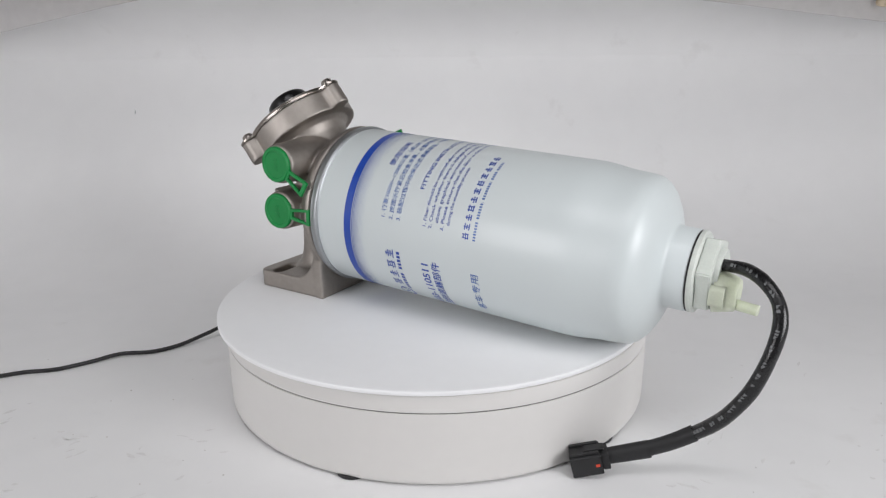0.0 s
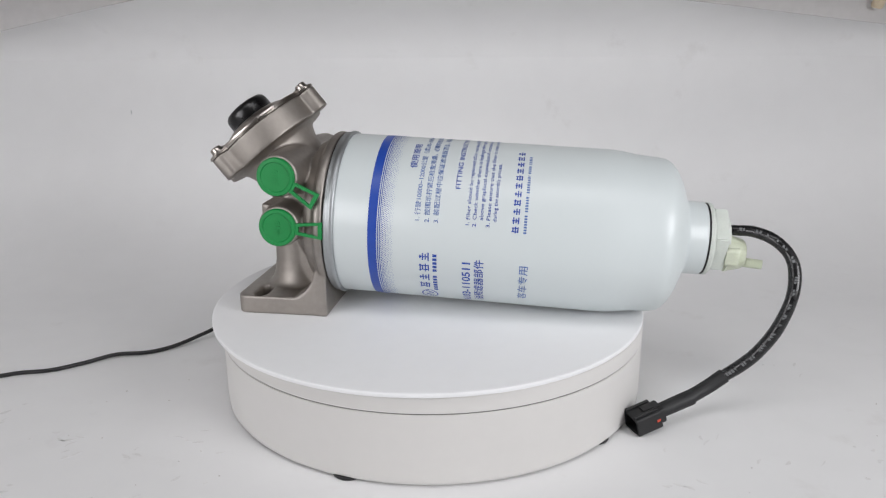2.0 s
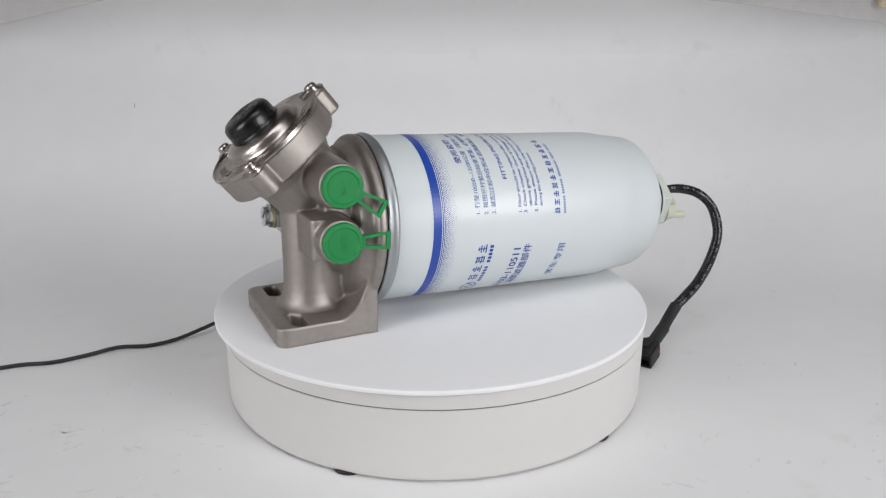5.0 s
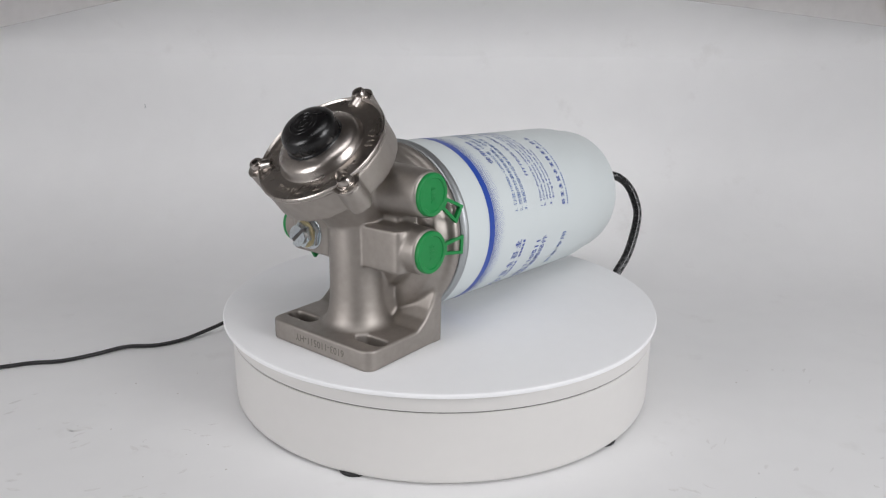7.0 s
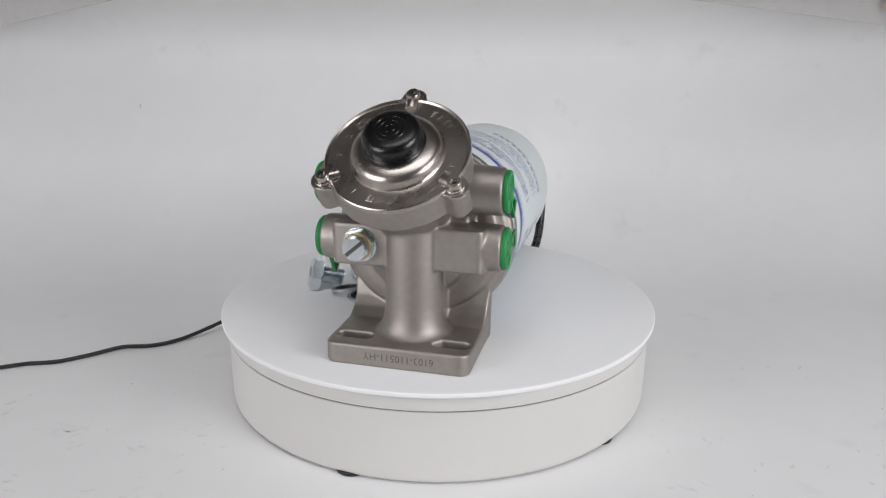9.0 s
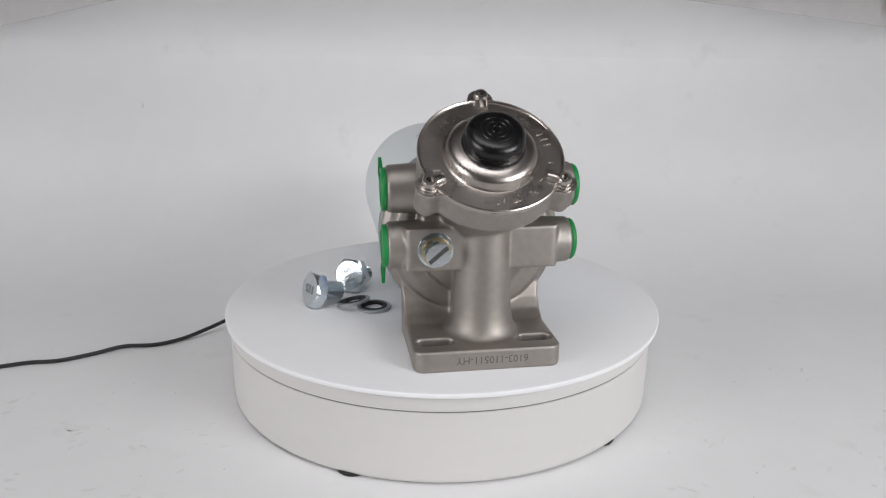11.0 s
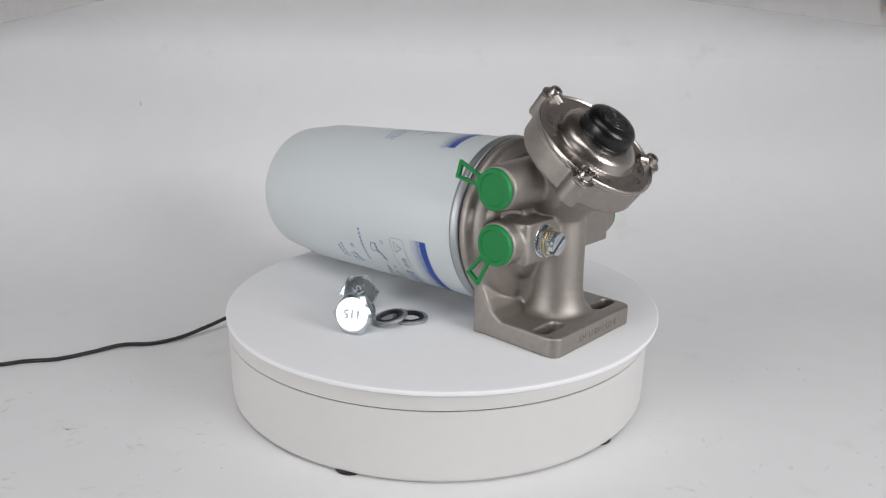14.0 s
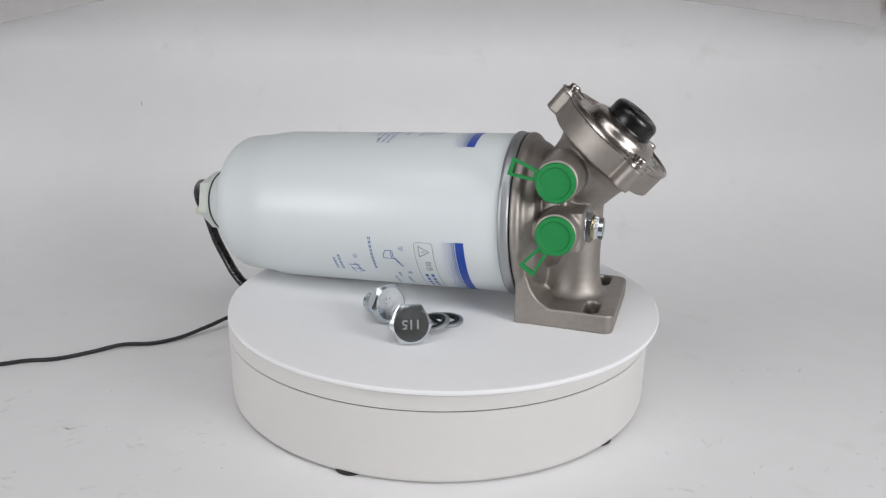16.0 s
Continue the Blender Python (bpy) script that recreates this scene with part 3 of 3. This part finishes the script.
def build_cover():
    bm = bmesh.new()
    slab(bm, lobed(0.0392, 0.0405, 0.0072), -0.0008, 0.0010, HEAD, bevel=0.0005)
    cover = part("pump_cover", bm, STEEL, filt, "polished steel pump cover with three ears", angle=30)
    bm = bmesh.new()
    lathe(bm, [(0.0008, 0.0372), (0.0018, 0.0378), (0.0022, 0.0385), (0.0018, 0.0391), (0.0008, 0.0393)], HEAD, 120)
    part("rolled_rim", bm, STEEL, cover)
    bm = bmesh.new()
    lathe(bm, [(0.0009, 0.0), (0.0009, 0.0262), (0.0016, 0.0256), (0.0026, 0.0250), (0.0046, 0.0244), (0.0062, 0.0232), (0.0072, 0.0214), (0.0079, 0.0192),
               (0.0084, 0.0172), (0.0084, 0)], HEAD, 80)
    part("raised_dome", bm, STEEL, cover)
    rng = random.Random(4)
    marks = bmesh.new()

    def ring_sign(text, a):
        """One raised sign on the cover's flat ring, its top outwards, at angle a."""
        pts, faces = letters(text, 0.0046, "CENTER", 0.01)
        m = HEAD @ Matrix.Rotation(radians(a), 4, "Z")
        bm = bmesh.new()
        vs = [bm.verts.new(m @ Vector((0.0300 + p.y, -p.x, 0.00135))) for p in pts]
        fs = [bm.faces.new([vs[i] for i in f]) for f in faces]
        got = bmesh.ops.extrude_face_region(bm, geom=fs)
        bmesh.ops.translate(bm, vec=HEAD.to_3x3() @ Vector((0, 0, -0.0005)), verts=[v for v in got["geom"] if isinstance(v, bmesh.types.BMVert)])
        part("embossed_sign", bm, STEEL, cover, smooth=False)

    for text, first, step in (("操作说明", 15, -9), ("拧紧放气螺钉", 67, -6.6)):
        for i, sign in enumerate(text):
            ring_sign(sign, first + step * i)
    for text, a in (("1.", -33), ("2.", -110), ("3.", 77)):
        ring_sign(text, a)
    for a0, n in ((-50, 6), (-124, 3), (154, 8)):
        for i in range(n):
            for k in range(4):
                r, d = 0.0298 + k * 0.0012, radians(a0 - i * 7.5 + rng.uniform(-1, 1))
                w = rng.choice((0.0014, 0.0026, 0.0030))
                m = HEAD @ Matrix.Rotation(d, 4, "Z") @ pose(r, 0, 0)
                slab(marks, [(0, -w / 2), (0.00055, -w / 2), (0.00055, w / 2), (0, w / 2)], 0.0009, 0.0013, m)
    tagged(part("embossed_writing", marks, STEEL, cover, "raised marks round the cover", smooth=False), kind="stuff")
    for e in EAR_AT:
        at = HEAD @ pose(0.0405 * math.cos(e), 0.0405 * math.sin(e), 0)
        bm = bmesh.new()
        lathe(bm, rounded(0.0005, 0.0018, 0.0052, 0.0004), at, 24)
        lathe(bm, [(0.0018, 0), (0.0018, 0.0040), (0.0045, 0.0039), (0.0052, 0.0033), (0.0052, 0.0019), (0.0034, 0.0017), (0.0034, 0)], at, 24)
        screw = part("screw", bm, STEEL, cover, "shiny socket screw")
        # raised black cross: the socket's shade put into the colour
        bm = bmesh.new()
        for k in range(2):
            slab(bm, [(-0.0019, -0.0004), (0.0019, -0.0004), (0.0019, 0.0004), (-0.0019, 0.0004)], 0.0034, 0.0037, at @ pose(0, 0, 0, 0, 0, 45 + 90 * k))
        part("recess_shade", bm, RUBBER, screw, smooth=False)
        bm = bmesh.new()
        q = HEAD @ Matrix.Rotation(e, 4, "Z")
        tube(bm, [q @ Vector((0.0400, 0, 0.0010)), q @ Vector((0.0360, 0, 0.0007)), q @ Vector((0.0322, 0, 0.0002))], [0.0035, 0.0035, 0.0034], 16, 3)
        part("ear_rib", bm, STEEL, cover)
    bm = bmesh.new()
    lathe(bm, [(0.0070, 0), (0.0070, 0.0168), (0.0078, 0.0170), (0.0090, 0.0166), (0.0096, 0.0160), (0.0104, 0.0161), (0.0150, 0.0160), (0.0172, 0.0152),
               (0.0187, 0.0136), (0.0194, 0.0110), (0.0196, 0.0070), (0.0195, 0)], HEAD, 64)
    for r in (0.0026, 0.0054, 0.0082):
        lathe(bm, [(0.0192, r - 0.0007), (0.0198, r - 0.0002), (0.0198, r + 0.0002), (0.0192, r + 0.0007)], HEAD, 40)
    part("pump_button", bm, KNOB, filt, "black rubber priming button")


build_cover()


def cap_on(x, z, side, tab):
    """A green port cap, with its pull loop towards tab degrees in the plane of the port."""
    at = along((x, side * 0.0532, z), (0, side, 0))
    bm = bmesh.new()
    lathe(bm, [(-0.0004, 0), (-0.0004, 0.0116), (0.0004, 0.0122), (0.0022, 0.0122), (0.0030, 0.0116), (0.0031, 0.0096), (0.0024, 0.0091), (0.0024, 0)], at, 48)
    cap = part("port_cap", bm, GREEN, filt, "bright green plastic port cap")
    way = at.inverted().to_3x3() @ Vector((math.cos(radians(tab)), 0, math.sin(radians(tab))))
    turn = at @ Matrix.Rotation(math.atan2(way.y, way.x), 4, "Z")
    bm = bmesh.new()
    slab(bm, [(0.0108, -0.0034), (0.0290, -0.0056), (0.0290, 0.0056), (0.0108, 0.0034)], 0.0004, 0.0024, turn,
         holes=[[(0.0136, -0.0019), (0.0265, -0.0036), (0.0265, 0.0036), (0.0136, 0.0019)]])
    part("pull_loop", bm, GREEN, cap, smooth=False)
    if side < 0:
        return
    pts, faces = letters("M18", 0.0052, "CENTER")
    bm = bmesh.new()
    quarter = at @ Matrix.Rotation(math.atan2(*(at.inverted().to_3x3() @ Vector((0, 0, 1))).yx), 4, "Z") @ pose(0, -0.0018, 0.00255)
    vs = [bm.verts.new(quarter @ (p + Vector((0, 0, 0.0001)))) for p in pts]
    fs = [bm.faces.new([vs[i] for i in f]) for f in faces]
    got = bmesh.ops.extrude_face_region(bm, geom=fs)
    bmesh.ops.translate(bm, vec=at.to_3x3() @ Vector((0, 0, -0.0008)), verts=[v for v in got["geom"] if isinstance(v, bmesh.types.BMVert)])
    part("moulded_size", bm, GREEN, cap, smooth=False)


cap_on(0.0885, 0.0967, 1, 180 + 32)
cap_on(0.0895, 0.0642, 1, 183)
cap_on(0.0885, 0.0964, -1, 163)
cap_on(0.0900, 0.0640, -1, 180 + 55)


def build_plug_bolt():
    at = along((0.1042, -0.0272, 0.0645), (1, 0, 0))
    bm = bmesh.new()
    lathe(bm, rounded(0, 0.0012, 0.0102, 0.0003), at, 32)
    plug = part("plug_bolt", bm, ZINC, filt, "zinc-plated slotted hex plug")
    bm = bmesh.new()
    slab(bm, ngon(0.0098, 6, 0.3), 0.0012, 0.0042, at, bevel=0.0004)
    part("lock_nut", bm, ZINC, plug, smooth=False)
    bm = bmesh.new()
    lathe(bm, rounded(0.0042, 0.0058, 0.0083, 0.0003), at, 32)
    part("washer", bm, BRASS, plug, "yellowish washer")
    bm = bmesh.new()
    slab(bm, ngon(0.0079, 6, 0.8), 0.0058, 0.0084, at, bevel=0.0004)
    for s in (-1, 1):
        half = [(0.0068 * math.cos(a), s * (0.0011 + 0.0052 * math.sin(a))) for a in (i / 12 * math.pi for i in range(13))]
        slab(bm, half, 0.0080, 0.0112, at @ pose(0, 0, 0, 0, 0, 40), bevel=0.0003)
    head = part("slotted_head", bm, ZINC, plug, angle=30)
    # dark bar inside the slot, its shade put into the colour
    bm = bmesh.new()
    slab(bm, [(-0.0066, -0.00105), (0.0066, -0.00105), (0.0066, 0.00105), (-0.0066, 0.00105)], 0.0082, 0.0098, at @ pose(0, 0, 0, 0, 0, 40))
    part("slot", bm, GAP, head, "dark bar painted as the slot's shade", smooth=False)


build_plug_bolt()


def build_tail():
    """Milky cap on the can's neck, drain valve, sleeved cable and its plug."""
    bm = bmesh.new()
    lathe(bm, [(-0.1816, 0), (-0.1816, 0.0234), (-0.1805, 0.0235), (-0.1805, 0)], CAN_Z, 64)
    part("neck_seal", bm, RUBBER, filt, "thin black seal")
    bm = bmesh.new()
    lathe(bm, [(-0.1850, 0), (-0.1850, 0.0222), (-0.1838, 0.0236), (-0.1816, 0.0238), (-0.1815, 0)], CAN_Z, 64)
    slab(bm, ngon(0.0226, 6, 0.25), -0.1932, -0.1846, CAN_Z, bevel=0.0008)
    lathe(bm, [(-0.1958, 0), (-0.1958, 0.0150), (-0.1928, 0.0165), (-0.1920, 0)], CAN_Z, 40)
    base = part("neck_cap", bm, NYLON, filt, "milky translucent hexagonal sensor cap", angle=30)
    bm = bmesh.new()
    lathe(bm, [(-0.2065, 0), (-0.2065, 0.0082), (-0.2050, 0.0096), (-0.1945, 0.0124), (-0.1935, 0)], CAN_Z @ pose(0.0060, -0.0068, 0), 32)
    slab(bm, box_outline(-0.013, 0.013, -0.006, 0.006, 0.003), -0.201, -0.193, CAN_Z @ pose(0.0060, -0.0068, 0))
    tube(bm, [CAN @ Vector(p) for p in ((-0.202, 0.0080, -0.0116), (-0.210, 0.0090, -0.0118), (-0.2178, 0.0098, -0.0120))], 0.0031, 14, 3)
    part("drain_valve", bm, VALVE, base, "yellowish plastic drain valve with spout", angle=35)
    path = [(-0.1900, 0.0040, 0.0585), (-0.2005, 0.0070, 0.0592), (-0.2098, 0.0115, 0.0597), (-0.2197, 0.0193, 0.0571), (-0.2280, 0.0254, 0.0495),
            (-0.2309, 0.0312, 0.0389), (-0.2288, 0.0372, 0.0240), (-0.2224, 0.0379, 0.0045), (-0.2130, 0.0372, -0.0118), (-0.2040, 0.0348, -0.0230),
            (-0.1945, 0.0332, -0.0318)]
    bm = bmesh.new()
    tube(bm, path, [0.0034, 0.0034, 0.0037, 0.0037, 0.0035, 0.0039, 0.0037, 0.0040, 0.0040, 0.0041, 0.0038], 14, 7)
    cable = part("sleeved_cable", bm, SLEEVE, filt, "glossy black sleeved cable")
    # faint grey print along the sleeve
    bm = bmesh.new()
    rng = random.Random(2)
    for a, b in zip(path[1:], path[2:]):
        a, b = Vector(a), Vector(b)
        way = (b - a).normalized()
        out = (Vector((0, 1, 0.5)) - way * way.dot(Vector((0, 1, 0.5)))).normalized()
        m = Matrix.LocRotScale(a + out * 0.0041, Matrix((way, out.cross(way), out)).transposed(), None)
        u = 0.002
        while u < (b - a).length - 0.003:
            w = rng.uniform(0.0008, 0.0018)
            slab(bm, [(u, -0.0009), (u + w, -0.0009), (u + w, 0.0009 - rng.choice((0, 0.0012))), (u, 0.0009)], -0.0002, 0.0001, m)
            u += w + rng.choice((0.0006, 0.0006, 0.0035))
    tagged(part("sleeve_print", bm, FADED, cable, smooth=False), kind="stuff")
    bm = bmesh.new()
    tube(bm, [(-0.1955, 0.0333, -0.0308), (-0.1840, 0.0378, -0.0380), (-0.1705, 0.0450, -0.0436)], [0.0047, 0.0045, 0.0043], 14, 5)
    part("shrink_tube", bm, RUBBER, cable, "dull black shrink tube")
    a, b = Vector((-0.1745, 0.0431, -0.0424)), Vector((-0.1529, 0.0537, -0.0486))
    bm = bmesh.new()
    tube(bm, [a, (a + b) / 2, b], [0.0050, 0.0049, 0.0046], 16, 3)
    part("plug_boot", bm, RUBBER, cable, "ribbed black plug boot")
    at = along(b, b - a)
    bm = bmesh.new()
    slab(bm, box_outline(-0.0062, 0.0062, -0.0050, 0.0050, 0.0012), -0.002, 0.0022, at, bevel=0.0004)
    slab(bm, box_outline(-0.0082, 0.0082, -0.0062, 0.0060, 0.0014), 0.0022, 0.0195, at, holes=[box_outline(-0.0066, 0.0066, -0.0046, 0.0044, 0.001)], bevel=0.0003)
    slab(bm, box_outline(-0.0054, 0.0054, -0.0036, 0.0034, 0.001), 0.0020, 0.0150, at)
    for x in (-0.0052, 0.0052):
        slab(bm, box_outline(x - 0.0010, x + 0.0010, 0.0058, 0.0074, 0.0004), 0.0030, 0.0190, at)
    slab(bm, box_outline(-0.0030, 0.0030, 0.0060, 0.0072, 0.0004), 0.0, 0.0110, at)
    plug = part("plug", bm, RUBBER, cable, "black two-row socket plug", angle=30)
    bm = bmesh.new()
    slab(bm, box_outline(0.0080, 0.0085, -0.0008, 0.0008, 0.0002), 0.0035, 0.0058, at)
    part("latch", bm, RED, plug, "small red latch", smooth=False)


build_tail()


# ---- loose hardware on the disc ----
def build_bolt():
    """A union bolt along z, its head's face at z = 0 and its thread below."""
    t = thing("banjo_bolt", Matrix(), "bright zinc-plated hex bolt lying on the white disc", "bolt", "loose fittings on the disc")
    bm = bmesh.new()
    n, flat, face = 60, 0.0115, 0.0108
    reach = [flat / math.cos(k * 6 % 60 * math.pi / 180 - math.pi / 6) for k in range(n)]
    loops = [[(face * 0.97, 0.0)] * n, [(face, -0.0003)] * n, [(r, -0.0003 - (r - face) * 0.75) for r in reach],
             [(r, -0.0076 + (r - flat) * 0.5) for r in reach], [(flat * 0.98, -0.0080)] * n]
    rings = [[bm.verts.new((r * math.cos(k * math.tau / n), r * math.sin(k * math.tau / n), z)) for k, (r, z) in enumerate(loop)] for loop in loops]
    for p, q in zip(rings, rings[1:]):
        for k in range(n):
            bm.faces.new((p[k], p[(k + 1) % n], q[(k + 1) % n], q[k]))
    bm.faces.new(rings[0])
    bm.faces.new(rings[-1])
    part("head", bm, ZINC, t, angle=25)
    bm = bmesh.new()
    prof = [(-0.0075, 0), (-0.0075, 0.0054)]
    for i in range(10):
        z = -0.0086 - i * 0.0015
        prof += [(z, 0.0054), (z - 0.0006, 0.0066), (z - 0.0009, 0.0066)]
    prof += [(-0.0236, 0.0056), (-0.0242, 0.0048), (-0.0242, 0)]
    lathe(bm, prof, Matrix(), 32)
    part("thread", bm, ZINC, t, angle=25)
    pts, faces = letters("115", 0.0078, "CENTER", 0.015)
    bm = bmesh.new()
    vs = [bm.verts.new((p.x, p.y - 0.0028, 0.0005)) for p in pts]
    fs = [bm.faces.new([vs[i] for i in f]) for f in faces]
    got = bmesh.ops.extrude_face_region(bm, geom=fs)
    bmesh.ops.translate(bm, vec=(0, 0, -0.0010), verts=[v for v in got["geom"] if isinstance(v, bmesh.types.BMVert)])
    part("raised_number", bm, RING, t, smooth=False)
    return t


def lay_bolt(face, height, turn, dip, spin):
    """A pose for a bolt whose face looks along turn degrees, nodding up by dip."""
    w = Vector((math.cos(radians(turn)) * math.cos(radians(dip)), math.sin(radians(turn)) * math.cos(radians(dip)), math.sin(radians(dip))))
    return along((face[0], face[1], height), w) @ Matrix.Rotation(radians(spin), 4, "Z")


bolt = build_bolt()
REST_BOLT = REST @ lay_bolt((0.0154, -0.1001), 0.0132, -63, 14, 180)
bolt_two = copy_thing(bolt, REST @ lay_bolt((-0.0099, -0.0727), 0.0133, -32, 14, 120))
REST_TWO = bolt_two.matrix_basis.copy()
bolt.matrix_basis = REST_BOLT


def build_washer():
    t = thing("sealing_washer", Matrix(), "steel sealing washer with a black rubber inside", "washer", "loose fittings on the disc")
    bm = bmesh.new()
    lathe(bm, [(0, 0.0082), (0, 0.0112), (0.0003, 0.0115), (0.0016, 0.0115), (0.0019, 0.0112), (0.0019, 0.0082), (0, 0.0082)], Matrix(), 48)
    part("steel_ring", bm, RING, t, angle=30)
    bm = bmesh.new()
    lathe(bm, [(-0.0001, 0.0066), (-0.0001, 0.0090), (0.0022, 0.0090), (0.0024, 0.0080), (0.0022, 0.0068), (0.0012, 0.0063), (-0.0001, 0.0066)], Matrix(), 48)
    part("rubber_lip", bm, RUBBER, t, "black rubber lip")
    return t


washer = build_washer()
REST_WASHER = REST @ pose(0.0224, -0.0572, 0.0002)
washer.matrix_basis = REST_WASHER
REST_LEANING = REST @ pose(0.0180, -0.0708, 0.0032, 9, -8, 0)
washer_two = copy_thing(washer, REST_LEANING)


# ---- movement: all that lies on the platter turns with it ----
def motions():
    turns = ((0.0, 140.43), (0.5, 146.6), (1.0, 152.75), (1.5, 158.77), (2.0, 164.55), (2.5, 170.36), (3.0, 176.1), (3.5, 181.9), (4.0, 187.95),
             (4.5, 194.0), (5.0, 200.05), (5.5, 206.15), (6.0, 212.3), (6.5, 218.6), (7.0, 225.27), (7.5, 231.25), (8.0, 237.2), (8.5, 243.15),
             (9.0, 249.09), (9.5, 254.95), (10.0, 260.85), (10.5, 266.75), (11.0, 272.65), (11.5, 278.56), (12.0, 284.9), (12.5, 291.26),
             (13.0, 297.2), (13.5, 303.15), (14.0, 309.6), (14.5, 316.05), (15.0, 322.11), (15.5, 328.2), (16.0, 334.26))
    for ob, rest in ((platter, pose(0, 0, -FLOOR)), (disc, pose(0.0032, 0.0011, 0)), (filt, REST), (bolt, REST_BOLT), (bolt_two, REST_TWO),
                     (washer, REST_WASHER), (washer_two, REST_LEANING)):
        walk(ob, [(t, pose(0, 0, 0, 0, 0, a) @ rest) for t, a in turns])


motions()
